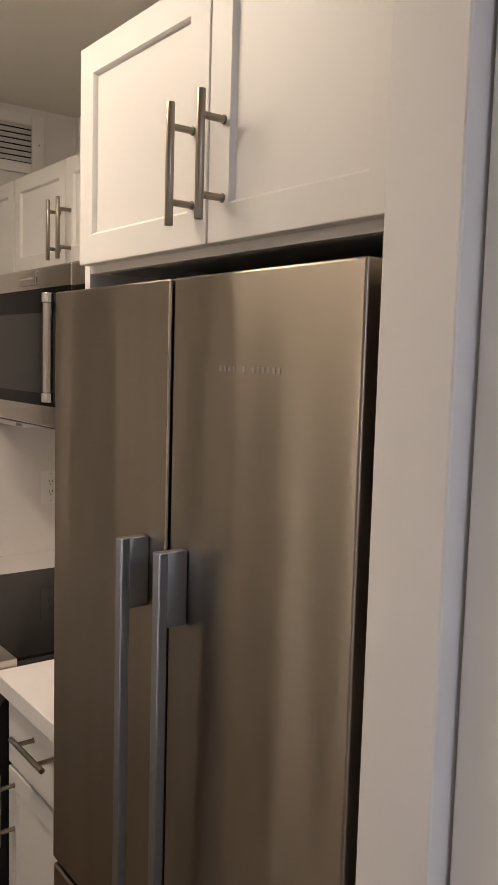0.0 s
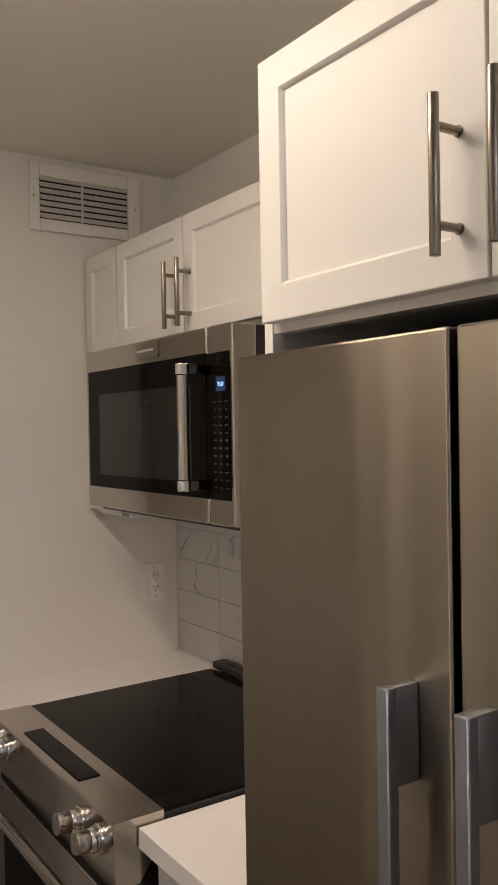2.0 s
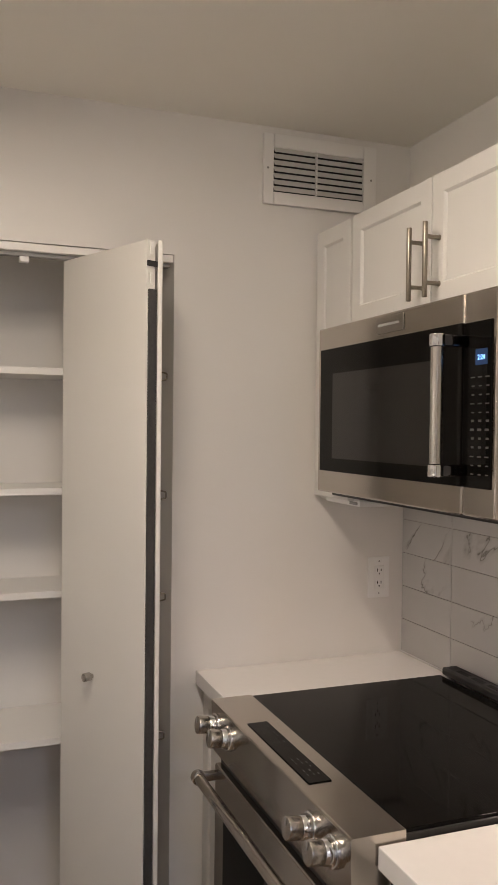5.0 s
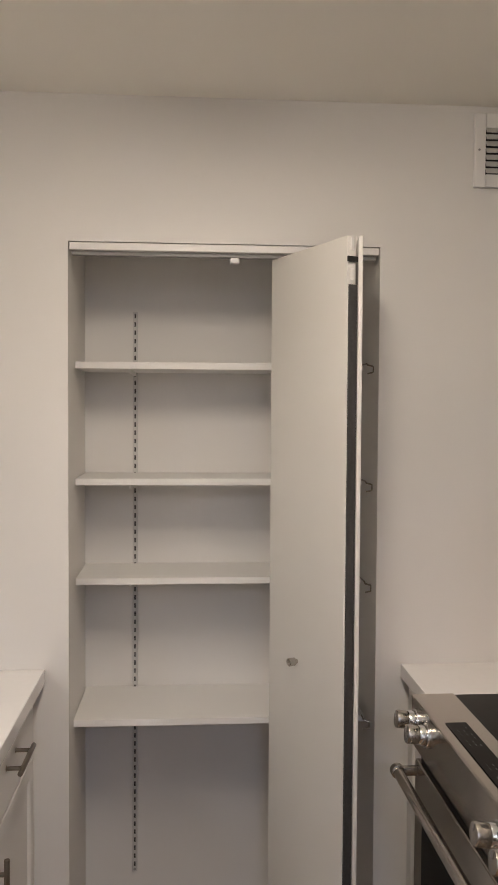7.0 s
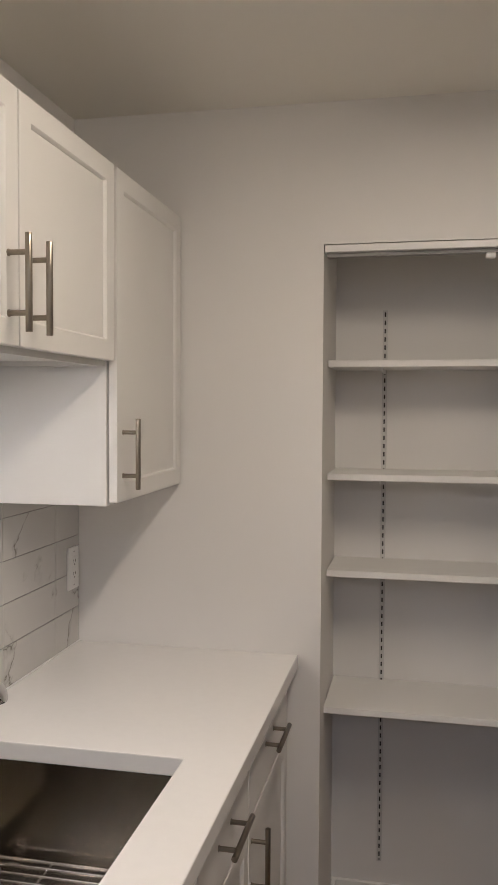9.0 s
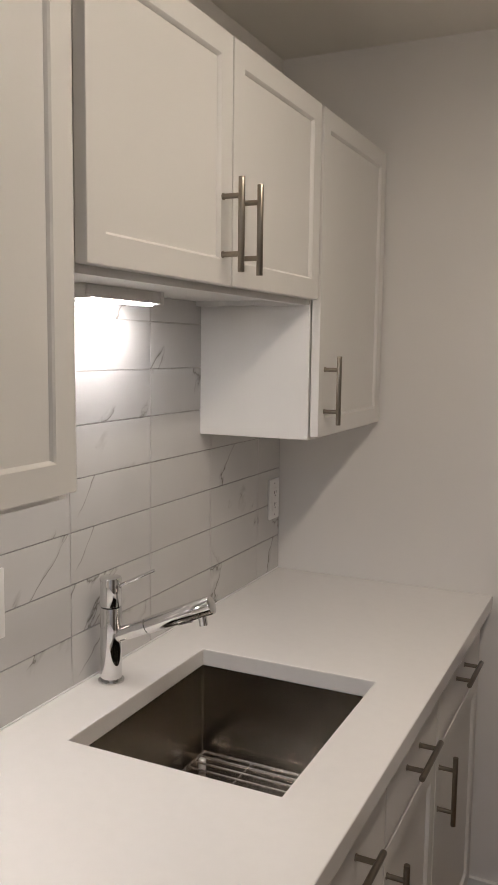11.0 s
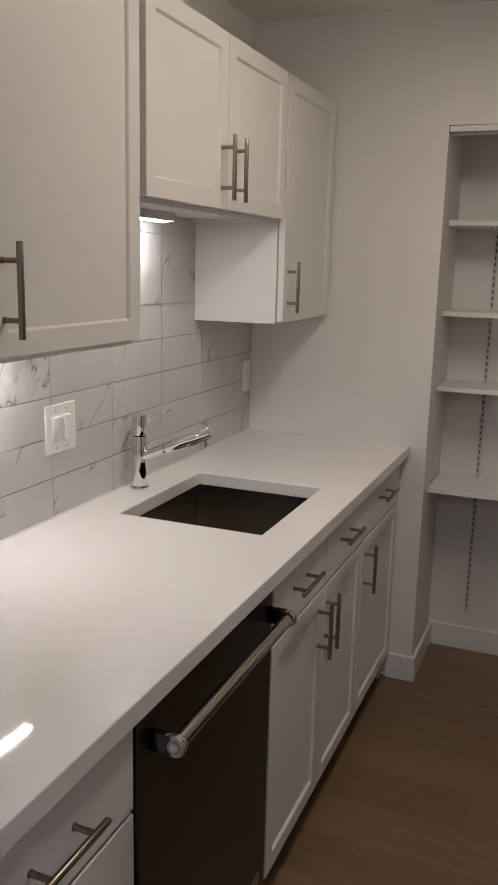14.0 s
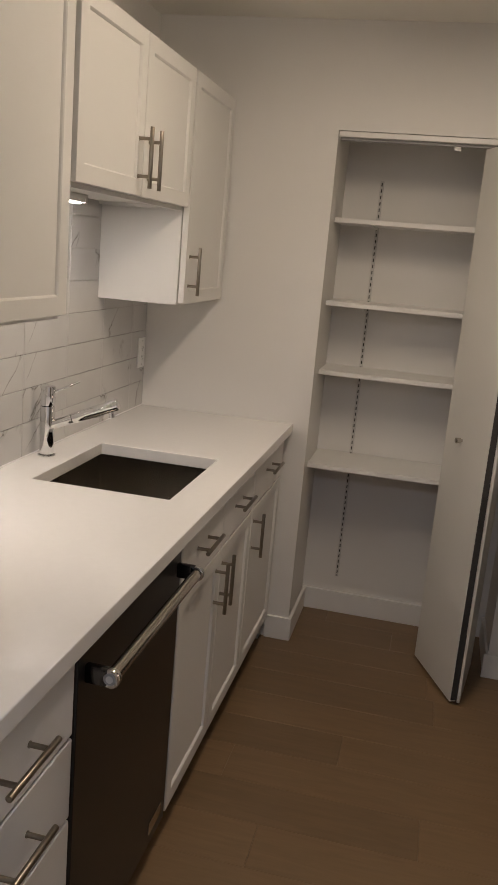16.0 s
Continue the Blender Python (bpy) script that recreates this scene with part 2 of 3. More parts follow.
def pull(length=0.16, upright=True, reach=0.036):
    """A bar pull with two posts: the bar's middle is over the origin, the posts stand on x = 0."""
    bm = bmesh.new()
    h, p = length / 2, length / 2 - 0.031
    up = Vector((0, 0, 1)) if upright else Vector((0, 1, 0))
    rod(bm, Vector((reach, 0, 0)) - up * h, Vector((reach, 0, 0)) + up * h, 0.0058, 16, bevel=0.0008)
    for s in (-1, 1):
        rod(bm, up * p * s, Vector((reach - 0.003, 0, 0)) + up * p * s, 0.0048, 12)
        rod(bm, up * p * s, Vector((0.0015, 0, 0)) + up * p * s, 0.0062, 12)
    return bm


def carcass(c, w, h, d, t=0.018, lift=0.012, lid=True):
    """A cabinet's panels: back at x = 0, front edges at x = d, the bottom set up a little."""
    for y in (0, w - t):
        part("side_panel", box(bmesh.new(), 0, d, y, y + t, 0, h, 0.0008, 1), WHITE, c)
    if lid:
        part("top_panel", box(bmesh.new(), 0, d, t, w - t, h - t, h), WHITE, c)
    part("bottom_panel", box(bmesh.new(), 0, d, t, w - t, lift, lift + t), WHITE, c)
    part("back_panel", box(bmesh.new(), 0, 0.008, t, w - t, lift + t, h - t), WHITE, c)
    part("front_rail", box(bmesh.new(), d - t, d, t, w - t, 0.0, lift), WHITE, c)


def cabinet(name, m, w, h, d, fronts, label, category, group="", lift=0.012, kick=False, stile=0.059):
    """fronts: kind, y, z, width, height, pull (y, z, upright) or None. Local +x faces the aisle."""
    c = thing(name, m, label, category, group)
    carcass(c, w, h, d, lift=lift, lid=not kick)
    for kind, y, z, fw, fh, hd in fronts:
        made = part("door" if kind == "door" else "drawer_front", shaker(fw, fh, stile) if kind == "door" else slab(fw, fh), WHITE, c, at=pose(d + 0.024, y, z))
        if hd:
            part("handle", pull(upright=hd[2]), NICKEL, made, "brushed nickel bar handle", at=pose(0, hd[0] - y, hd[1] - z))
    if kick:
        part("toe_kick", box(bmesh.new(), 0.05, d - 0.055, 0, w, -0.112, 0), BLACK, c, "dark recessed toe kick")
    return c


# ---- structure ----
structure("floor", [(-1.2, 1.6, -2.6, 3.7, -0.06, -0.014)], GROUT, "dark subfloor under oak planks", "floor")
structure("ceiling", [(-1.2, 1.6, -2.6, 3.7, CEIL, CEIL + 0.08)], CEILING, "matt off-white painted ceiling", "ceiling")
structure("wall_left", [(-1.06, LEFT - 0.010, 0.56, 3.5, 0, CEIL)], WALL, "off-white painted wall behind the sink run")
structure("wall_right", [(RIGHT + 0.010, 1.48, 0.74, 3.5, 0, CEIL)], WALL, "off-white painted wall behind the range")
structure("wall_end", [(LEFT - 0.010, -0.202, END, END + 0.11, 0, CEIL), (0.617, RIGHT + 0.010, END, END + 0.11, 0, CEIL), (-0.202, 0.617, END, END + 0.11, 2.049, CEIL)], WALL, "off-white painted end wall with closet opening")
structure("wall_closet_back", [(-0.30, 0.72, 3.36, 3.45, 0, CEIL)], WALL, "off-white painted closet back wall")
structure("wall_closet_left", [(-0.30, -0.206, END + 0.11, 3.36, 0, CEIL)], WALL, "off-white painted closet side wall")
structure("wall_closet_right", [(0.621, 0.72, END + 0.11, 3.36, 0, CEIL)], WALL, "off-white painted closet side wall by the folded door")
structure("ceiling_closet", [(-0.206, 0.621, END + 0.11, 3.36, 2.20, 2.24)], CEILING, "off-white painted closet ceiling", "ceiling")
structure("wall_hall_left", [(-1.06, -0.253, -2.5, 0.56, 0, CEIL)], WALL, "off-white painted hallway wall beside the counter", bevel=0.003)
structure("wall_stub", [(0.655, 1.48, 0.752, 0.846, 0, CEIL)], WALL, "off-white painted wall end beside the fridge", bevel=0.003)
structure("wall_hall_right", [(0.680, 1.48, -2.5, 0.747, 0, CEIL)], WALL, "off-white painted hallway wall", bevel=0.003)
structure("wall_hall_back", [(-1.06, 1.48, -2.6, -2.5, 0, CEIL)], WALL, "off-white painted wall at the hallway end")
bb = structure("baseboard", [(-0.30, -0.188, END - 0.014, END, 0, 0.10), (-0.202, -0.188, END, 3.346, 0, 0.10), (-0.206, 0.621, 3.346, 3.36, 0, 0.10), (0.607, 0.621, END - 0.01, 3.346, 0, 0.10), (0.600, 0.70, END - 0.014, END - 0.0105, 0, 0.10)], TRIM, "white painted baseboard round the closet", "baseboard", bevel=0.0025)
structure("trim", [(-0.200, 0.615, END + 0.004, END + 0.05, 2.028, 2.0475)], TRIM, "white closet door track cover", "trim", bevel=0.002)
structure("door_track", [(-0.195, 0.610, END + 0.02, END + 0.045, 2.018, 2.0275)], GREY, "grey metal bifold door track", "track")

# ---- lamps that light the kitchen and the hallway ----
def ceiling_light(x, y, mat, label, r=0.171):
    t = thing("ceiling_light", pose(x, y, CEIL), label, "ceiling light", "ceiling lights")
    part("rim", rod(bmesh.new(), (0, 0, -0.018), (0, 0, -0.001), r + 0.011, 64, bevel=0.004), PLATE, t)
    part("diffuser", rod(bmesh.new(), (0, 0, -0.034), (0, 0, -0.0185), r - 0.016, 64, r, bevel=0.004), mat, t, "glowing round diffuser")




def linear_light(x, y0, y1, half=0.046, drop=0.031):
    """A long ceiling fixture with a wrapped lens, end caps and a metal pan."""
    t = thing("linear_ceiling_light", pose(x, 0, CEIL), "long white wraparound ceiling light with a warm lens", "ceiling light", "ceiling lights")
    part("pan", box(bmesh.new(), -half - 0.008, half + 0.008, y0, y1, -0.016, -0.0005, 0.002), PLATE, t)
    bm = bmesh.new()
    n = 12
    ring = [(-half * math.cos(math.pi * k / n), -0.0165 - (drop - 0.0165) * math.sin(math.pi * k / n) ** 0.6) for k in range(n + 1)]
    a = [bm.verts.new((px, y0 + 0.022, pz)) for px, pz in ring]
    b = [bm.verts.new((px, y1 - 0.022, pz)) for px, pz in ring]
    for k in range(n):
        bm.faces.new([a[k], b[k], b[k + 1], a[k + 1]])
    bm.faces.new([a[0], a[n], b[n], b[0]])
    bm.faces.new(a)
    bm.faces.new(b[::-1])
    bmesh.ops.recalc_face_normals(bm, faces=bm.faces)
    part("lens", bm, LAMP_WARM, t, "glowing warm ribbed lens")
    for y in (y0, y1 - 0.021):
        part("end_cap", box(bmesh.new(), -half - 0.004, half + 0.004, y, y + 0.021, -drop - 0.003, -0.0165, 0.004), PLATE, t)


linear_light(0.16, 1.40, 2.23)
ceiling_light(0.25, -1.1, LAMP_COOL, "round flush hallway ceiling light with a cool diffuser")


def bar_light(x, y, z, length):
    t = thing("under_cabinet_light", pose(x, y, z), "slim grey light bar lit under a wall cabinet", "light bar", "under-cabinet lights")
    part("housing", box(bmesh.new(), -0.024, 0.024, 0.0142, length - 0.0142, -0.023, 0, 0.001), STANDARD, t)
    for y in (0, length - 0.014):
        part("end_cap", box(bmesh.new(), -0.025, 0.025, y, y + 0.014, -0.0255, 0, 0.0015), STANDARD, t)
    part("diffuser", box(bmesh.new(), -0.008, 0.008, 0.0145, length - 0.0145, -0.0275, -0.0232, 0.0015), LAMP_BAR, t, "glowing white diffuser")


# ---- wall cabinets over the sink run (faces at x = -0.599) ----
UD = -0.623 - (LEFT - 0.008)
UP = lambda y, z: pose(LEFT - 0.008, y, z)
cabinet("wall_cabinet", UP(0.585, 1.395), 1.006, 0.742, UD,
        [("door", 0.012, 0.012, 0.492, 0.728, (0.460, 0.125, True)), ("door", 0.508, 0.012, 0.490, 0.728, (0.542, 0.125, True))],
        "tall white shaker wall cabinet with two doors", "wall cabinet", "wall cabinets")
cabinet("wall_cabinet", UP(1.600, 1.698), 0.874, 0.439, UD,
        [("door", 0.010, 0.012, 0.424, 0.425, (0.398, 0.112, True)), ("door", 0.438, 0.012, 0.432, 0.425, (0.474, 0.112, True))],
        "short white shaker wall cabinet over the sink", "wall cabinet", "wall cabinets")
cabinet("wall_cabinet", UP(2.482, 1.388), 0.498, 0.749, UD,
        [("door", 0.004, 0.008, 0.490, 0.739, (0.040, 0.115, True))],
        "tall narrow white shaker wall cabinet by the end wall", "wall cabinet", "wall cabinets")
bar_light(-0.835, 1.89, 1.6975 + 0.012, 0.262)
bar_light(-0.838, 1.23, 1.3945 + 0.012, 0.24)

# ---- wall cabinets over the range (faces at x = 1.03) ----
RP = lambda y, z: pose(RIGHT + 0.008, y, z, 0, 0, 180)
RD = RIGHT + 0.008 - 1.054
cabinet("wall_cabinet", RP(2.762, 1.848), 0.742, 0.292, RD,
        [("door", 0.004, 0.012, 0.364, 0.278, (0.338, 0.102, True)), ("door", 0.372, 0.012, 0.366, 0.278, (0.402, 0.102, True))],
        "short white shaker wall cabinet over the microwave", "wall cabinet", "wall cabinets")
cabinet("wall_cabinet", RP(2.984, 1.392), 0.218, 0.748, RD,
        [("door", 0.010, 0.010, 0.204, 0.736, None)],
        "narrow white shaker wall cabinet between microwave and wall", "wall cabinet", "wall cabinets")
puck = thing("under_cabinet_light", pose(1.10, 2.74, 1.4035), "small white light bar, unlit, under the narrow cabinet", "light bar", "under-cabinet lights")
part("housing", box(bmesh.new(), -0.05, 0.05, 0, 0.20, -0.016, 0, 0.003), PLATE, puck)
part("end_cap", box(bmesh.new(), -0.054, -0.0505, 0.01, 0.05, -0.012, -0.004, 0.001), GREY, puck)

# ---- fridge recess ----
cabinet("wall_cabinet", pose(RIGHT + 0.008, 1.604, 1.757, 0, 0, 180), 0.754, 0.367, RIGHT + 0.008 - 0.722,
        [("door", 0.004, 0.012, 0.386, 0.352, (0.355, 0.116, True)), ("door", 0.394, 0.012, 0.346, 0.352, (0.428, 0.116, True))],
        "deep white shaker cabinet over the fridge", "wall cabinet", "wall cabinets", lift=0.02, stile=0.065)
solid("end_panel", box(bmesh.new(), 0.722, RIGHT + 0.006, 1.608, 1.627, 0, 2.124, 0.001), WHITE, "tall white panel beside the fridge", "panel")


# ---- fridge ----
def fridge():
    f = thing("fridge", pose(0.652, 0.861, 0), "brushed stainless steel french-door fridge with grey handles", "fridge")
    part("body", box(bmesh.new(), 0.062, 0.655, 0.006, 0.728, 0.03, 1.700, 0.004), BLACK, f, "black fridge casing")
    part("plinth", box(bmesh.new(), 0.075, 0.60, 0.03, 0.70, 0, 0.03), BLACK, f)
    for y0, y1, hy in ((0.0, 0.3545, 0.311), (0.3645, 0.733, 0.412)):
        d = part("door", box(bmesh.new(), 0, 0.055, y0, y1, 0.722, 1.721, 0.0035, 3), FRIDGE, f)
        h = part("handle", box(bmesh.new(), -0.044, -0.030, hy - 0.004, hy + 0.013, 0.738, 1.368, 0.002), HANDLE_GREY, d, "long flat grey handle")
        for z in (1.268, 0.738):
            part("handle_mount", box(bmesh.new(), -0.031, -0.0005, hy - 0.0035, hy + 0.0125, z, z + 0.100, 0.0015), HANDLE_GREY, d)
    part("freezer_drawer", box(bmesh.new(), 0, 0.055, 0, 0.733, 0.045, 0.712, 0.006, 3), FRIDGE, f)
    part("drawer_handle", box(bmesh.new(), -0.044, -0.030, 0.10, 0.633, 0.640, 0.655, 0.002), HANDLE_GREY, f)
    for y in (0.12, 0.60):
        part("handle_mount", box(bmesh.new(), -0.031, -0.0005, y, y + 0.03, 0.641, 0.654, 0.0015), HANDLE_GREY, f)
    # a worn maker's name, as plain bars
    for k in range(13):
        if k in (6, 8):
            continue
        part("lettering", box(bmesh.new(), -0.0006, 0.0005, 0.128 + k * 0.0094, 0.1330 + k * 0.0094, 1.6025, 1.6095), LETTER, f)
    return f


fridge()


# ---- worktops ----
def worktop(name, x0, x1, y0, y1, label, hole=None):
    bm = bmesh.new()
    z0, z1 = TOP - 0.038, TOP
    if not hole:
        box(bm, x0, x1, y0, y1, z0, z1, 0.0025, 2)
    else:
        a0, a1, b0, b1 = hole
        xs, ys = (x0, a0, a1, x1), (y0, b0, b1, y1)
        grid = {}
        for z in (z0, z1):
            for i, x in enumerate(xs):
                for j, y in enumerate(ys):
                    grid[i, j, z] = bm.verts.new((x, y, z))
        for i in range(3):
            for j in range(3):
                if (i, j) == (1, 1):
                    continue
                bm.faces.new([grid[i, j, z1], grid[i + 1, j, z1], grid[i + 1, j + 1, z1], grid[i, j + 1, z1]])
                bm.faces.new([grid[i, j + 1, z0], grid[i + 1, j + 1, z0], grid[i + 1, j, z0], grid[i, j, z0]])
        def skirt(c, flip):
            for (p, q) in zip(c, c[1:] + c[:1]):
                v = [grid[(*p, z0)], grid[(*q, z0)], grid[(*q, z1)], grid[(*p, z1)]]
                bm.faces.new(v[::-1] if flip else v)
        ring = [(0, 0), (1, 0), (2, 0), (3, 0), (3, 1), (3, 2), (3, 3), (2, 3), (1, 3), (0, 3), (0, 2), (0, 1)]
        skirt(ring, False)
        skirt([(1, 1), (2, 1), (2, 2), (1, 2)], True)
        bmesh.ops.recalc_face_normals(bm, faces=bm.faces)
        sharp = [e for e in bm.edges if e.is_manifold and e.calc_face_angle(0) > 1.0]
        bmesh.ops.bevel(bm, geom=sharp, offset=0.0025, segments=2, profile=0.5, affect="EDGES")
    return solid(name, bm, QUARTZ, label, "worktop")


worktop("worktop", LEFT + 0.0005, -0.263, 0.562, END - 0.001, "polished white quartz worktop with a sink cutout", (-0.779, -0.381, 1.785, 2.268))
worktop("worktop", 0.686, RIGHT - 0.0005, 2.703, END - 0.001, "polished white quartz worktop between range and wall")
worktop("worktop", 0.686, RIGHT - 0.0005, 1.629, 1.986, "polished white quartz worktop between range and fridge")

# ---- base cabinets, sink run (faces at x = -0.285) ----
BD = -0.309 - (LEFT - 0.008)
BP = lambda y: pose(LEFT - 0.008, y, 0.112)
BH = TOP - 0.039 - 0.112
cabinet("base_cabinet", BP(0.564), 0.446, BH, BD,
        [("drawer", 0.004, 0.613, 0.436, 0.155, (0.228, 0.694, False)), ("drawer", 0.004, 0.444, 0.436, 0.162, (0.228, 0.530, False)),
         ("drawer", 0.004, 0.226, 0.436, 0.211, (0.228, 0.340, False)), ("drawer", 0.004, 0.006, 0.436, 0.213, (0.228, 0.120, False))],
        "white base cabinet with four flat drawers", "base cabinet", "base cabinets", kick=True)
cabinet("base_cabinet", BP(1.622), 0.806, BH, BD,
        [("drawer", 0.003, 0.620, 0.398, 0.150, (0.186, 0.706, False)), ("drawer", 0.407, 0.620, 0.396, 0.150, (0.592, 0.706, False)),
         ("door", 0.003, 0.006, 0.398, 0.606, (0.352, 0.512, True)), ("door", 0.407, 0.006, 0.396, 0.606, (0.422, 0.512, True))],
        "white shaker sink base cabinet with two doors", "base cabinet", "base cabinets", kick=True)
cabinet("base_cabinet", BP(2.431), 0.508, BH, BD,
        [("drawer", 0.003, 0.620, 0.500, 0.150, (0.240, 0.712, False)), ("door", 0.003, 0.006, 0.500, 0.606, (0.030, 0.516, True))],
        "white shaker base cabinet with one drawer and door", "base cabinet", "base cabinets", kick=True)
solid("filler_strip", box(bmesh.new(), LEFT + 0.2, -0.318, 2.9405, END - 0.001, 0.0, TOP - 0.039), WHITE, "white filler strip between cabinet and wall", "filler")

# ---- base cabinets, range run (faces at x = 0.708) ----
QD = RIGHT + 0.008 - 0.732
cabinet("base_cabinet", pose(RIGHT + 0.008, 1.960, 0.112, 0, 0, 180), 0.330, BH, QD,
        [("drawer", 0.003, 0.620, 0.324, 0.150, (0.190, 0.722, False)), ("door", 0.003, 0.006, 0.324, 0.606, (0.036, 0.530, True))],
        "narrow white base cabinet between range and fridge", "base cabinet", "base cabinets", kick=True)
cabinet("base_cabinet", pose(RIGHT + 0.008, 2.983, 0.112, 0, 0, 180), 0.276, BH, QD,
        [("door", 0.003, 0.006, 0.270, 0.764, None)], "narrow white base cabinet between range and wall", "base cabinet", "base cabinets", kick=True)


# ---- dishwasher ----
def dishwasher():
    d = thing("dishwasher", pose(-0.285, 1.014, 0), "black stainless dishwasher with a steel bar handle", "dishwasher")
    part("body", box(bmesh.new(), -0.56, -0.03, 0.004, 0.598, 0.10, 0.885), BLACK, d)
    part("plinth", box(bmesh.new(), -0.50, -0.07, 0.004, 0.598, 0, 0.098), BLACK, d)
    door = part("door", box(bmesh.new(), -0.028, 0, 0.003, 0.599, 0.112, 0.868, 0.004, 3), BLACK_STEEL, d)
    part("badge", box(bmesh.new(), 0.0003, 0.003, 0.470, 0.560, 0.150, 0.185, 0.001), STEEL_H, door)
    h = part("handle", rod(bmesh.new(), (0.050, 0.048, 0.823), (0.050, 0.556, 0.823), 0.0135, 24), STEEL_H, door, "brushed steel handle bar")
    for y, s in ((0.036, 1), (0.568, -1)):
        part("end_cap", rod(bmesh.new(), (0.050, y - 0.007, 0.823), (0.050, y + 0.007, 0.823), 0.0185, 28, bevel=0.002), CHROME, door, "chrome handle end")
        part("handle_post", box(bmesh.new(), 0.0005, 0.046, y - 0.008, y + 0.009, 0.806, 0.842, 0.004, 2), DARK_REFLECTION_CHROME, door, "polished handle post, dark reflection in its colour")
        for r0 in (0.012, 0.007):
            ring = bmesh.new()
            out = -0.0075 * s
            rod(ring, (0.050, y + out, 0.823), (0.050, y + out * (1.10 if r0 > 0.01 else 1.22), 0.823), r0, 24)
            part("emblem_ring", ring, GREY if r0 > 0.01 else STANDARD, door)
    return d


dishwasher()


# ---- sink, rack and faucet ----
def sink():
    s = thing("sink", pose(-0.58, 2.0265, TOP - 0.039), "dark stainless steel undermount sink with square corners", "sink")
    bm = bmesh.new()
    x, y, dz = 0.208, 0.250, 0.222
    box(bm, -x, x, -y, y, -dz, 0)
    top = [f for f in bm.faces if f.normal.z > 0.9]
    bmesh.ops.delete(bm, geom=top, context="FACES")
    up = [e for e in bm.edges if e.is_manifold]
    bmesh.ops.bevel(bm, geom=up, offset=0.008, segments=4, profile=0.5, affect="EDGES")
    bmesh.ops.reverse_faces(bm, faces=bm.faces)
    rim = [e for e in bm.edges if e.is_boundary]
    g = bmesh.ops.extrude_edge_only(bm, edges=rim)["geom"]
    for v in (q for q in g if isinstance(q, bmesh.types.BMVert)):
        v.co.x *= 1.10
        v.co.y *= 1.08
    part("bowl", bm, SINK, s)
    part("drain", rod(bmesh.new(), (0, 0, -dz + 0.0005), (0, 0, -dz + 0.005), 0.045, 32, 0.042), STEEL, s, "round steel drain")
    r = thing("sink_rack", pose(-0.58, 2.0265, TOP - 0.039 - dz + 0.002), "chrome wire rack on white feet in the sink", "sink rack")
    rx, ry, z = 0.188, 0.228, 0.026
    bm = bmesh.new()
    pts = [(-rx, -ry), (rx, -ry), (rx, ry), (-rx, ry)]
    for p, q in zip(pts, pts[1:] + pts[:1]):
        rod(bm, (*p, z), (*q, z), 0.003, 8)
        bmesh.ops.create_uvsphere(bm, u_segments=8, v_segments=6, radius=0.003, matrix=Matrix.Translation((*p, z)))
    part("frame", bm, WIRE, r)
    for i in range(1, 17):
        k = -ry + 2 * ry * i / 17
        part("wire", rod(bmesh.new(), (-rx, k, z + 0.003), (rx, k, z + 0.003), 0.0024, 8), WIRE, r)
    for k in (-0.07, 0.07):
        part("wire", rod(bmesh.new(), (k, -ry, z - 0.003), (k, ry, z - 0.003), 0.0026, 8), WIRE, r)
    for sx in (-1, 1):
        for sy in (-1, 1):
            part("foot", rod(bmesh.new(), (sx * (rx - 0.012), sy * (ry - 0.03), 0.0), (sx * (rx - 0.012), sy * (ry - 0.03), z), 0.008, 12, bevel=0.002), PLATE, r, "white rubber foot")


def faucet():
    f = thing("faucet", pose(-0.858, 2.027, TOP), "chrome single-lever kitchen faucet with pull-out spout", "faucet")
    part("base_ring", rod(bmesh.new(), (0, 0, 0), (0, 0, 0.006), 0.0265, 40, bevel=0.002), CHROME, f)
    part("body", rod(bmesh.new(), (0, 0, 0.006), (0, 0, 0.155), 0.0215, 40, bevel=0.001), CHROME, f)
    part("cap", rod(bmesh.new(), (0, 0, 0.1565), (0, 0, 0.216), 0.0215, 40, bevel=0.0025), CHROME, f)
    a, b = Vector((0.012, 0.003, 0.096)), Vector((0.210, 0.034, 0.180))
    d = (b - a).normalized()
    part("spout", rod(bmesh.new(), a, a + d * 0.070, 0.0150, 32), CHROME, f)
    head = part("spray_head", rod(bmesh.new(), a + d * 0.0715, b, 0.0165, 32, 0.0185, bevel=0.002), CHROME, f)
    low = b - d * 0.022
    part("nozzle", rod(bmesh.new(), low + Vector((0, 0, -0.012)), low + Vector((0.004, 0, -0.034)), 0.0085, 20), CHROME, head)
    under = b - d * 0.075
    part("spray_button", rod(bmesh.new(), under + Vector((0, 0, -0.014)), under + d * 0.03 + Vector((0, 0, -0.0165)), 0.006, 12), GREY, head, "grey spray button")
    lever = part("lever", rod(bmesh.new(), (0.018, 0.002, 0.198), (0.092, 0.016, 0.237), 0.0042, 14, 0.0030, bevel=0.0008), CHROME, f)


sink()
faucet()


# ---- microwave ----
def lettering(body, size, m, mat, parent, name="digits"):
    cu = bpy.data.curves.new(name, "FONT")
    cu.body, cu.size, cu.extrude = body, size, 0.0003
    cu.align_x, cu.align_y = "CENTER", "CENTER"
    tmp = bpy.data.objects.new(name, cu)
    me = bpy.data.meshes.new_from_object(tmp)
    bpy.data.objects.remove(tmp)
    me.materials.append(mat)
    ob = new(name, me)
    ob.parent = parent
    ob.matrix_basis = m
    return ob


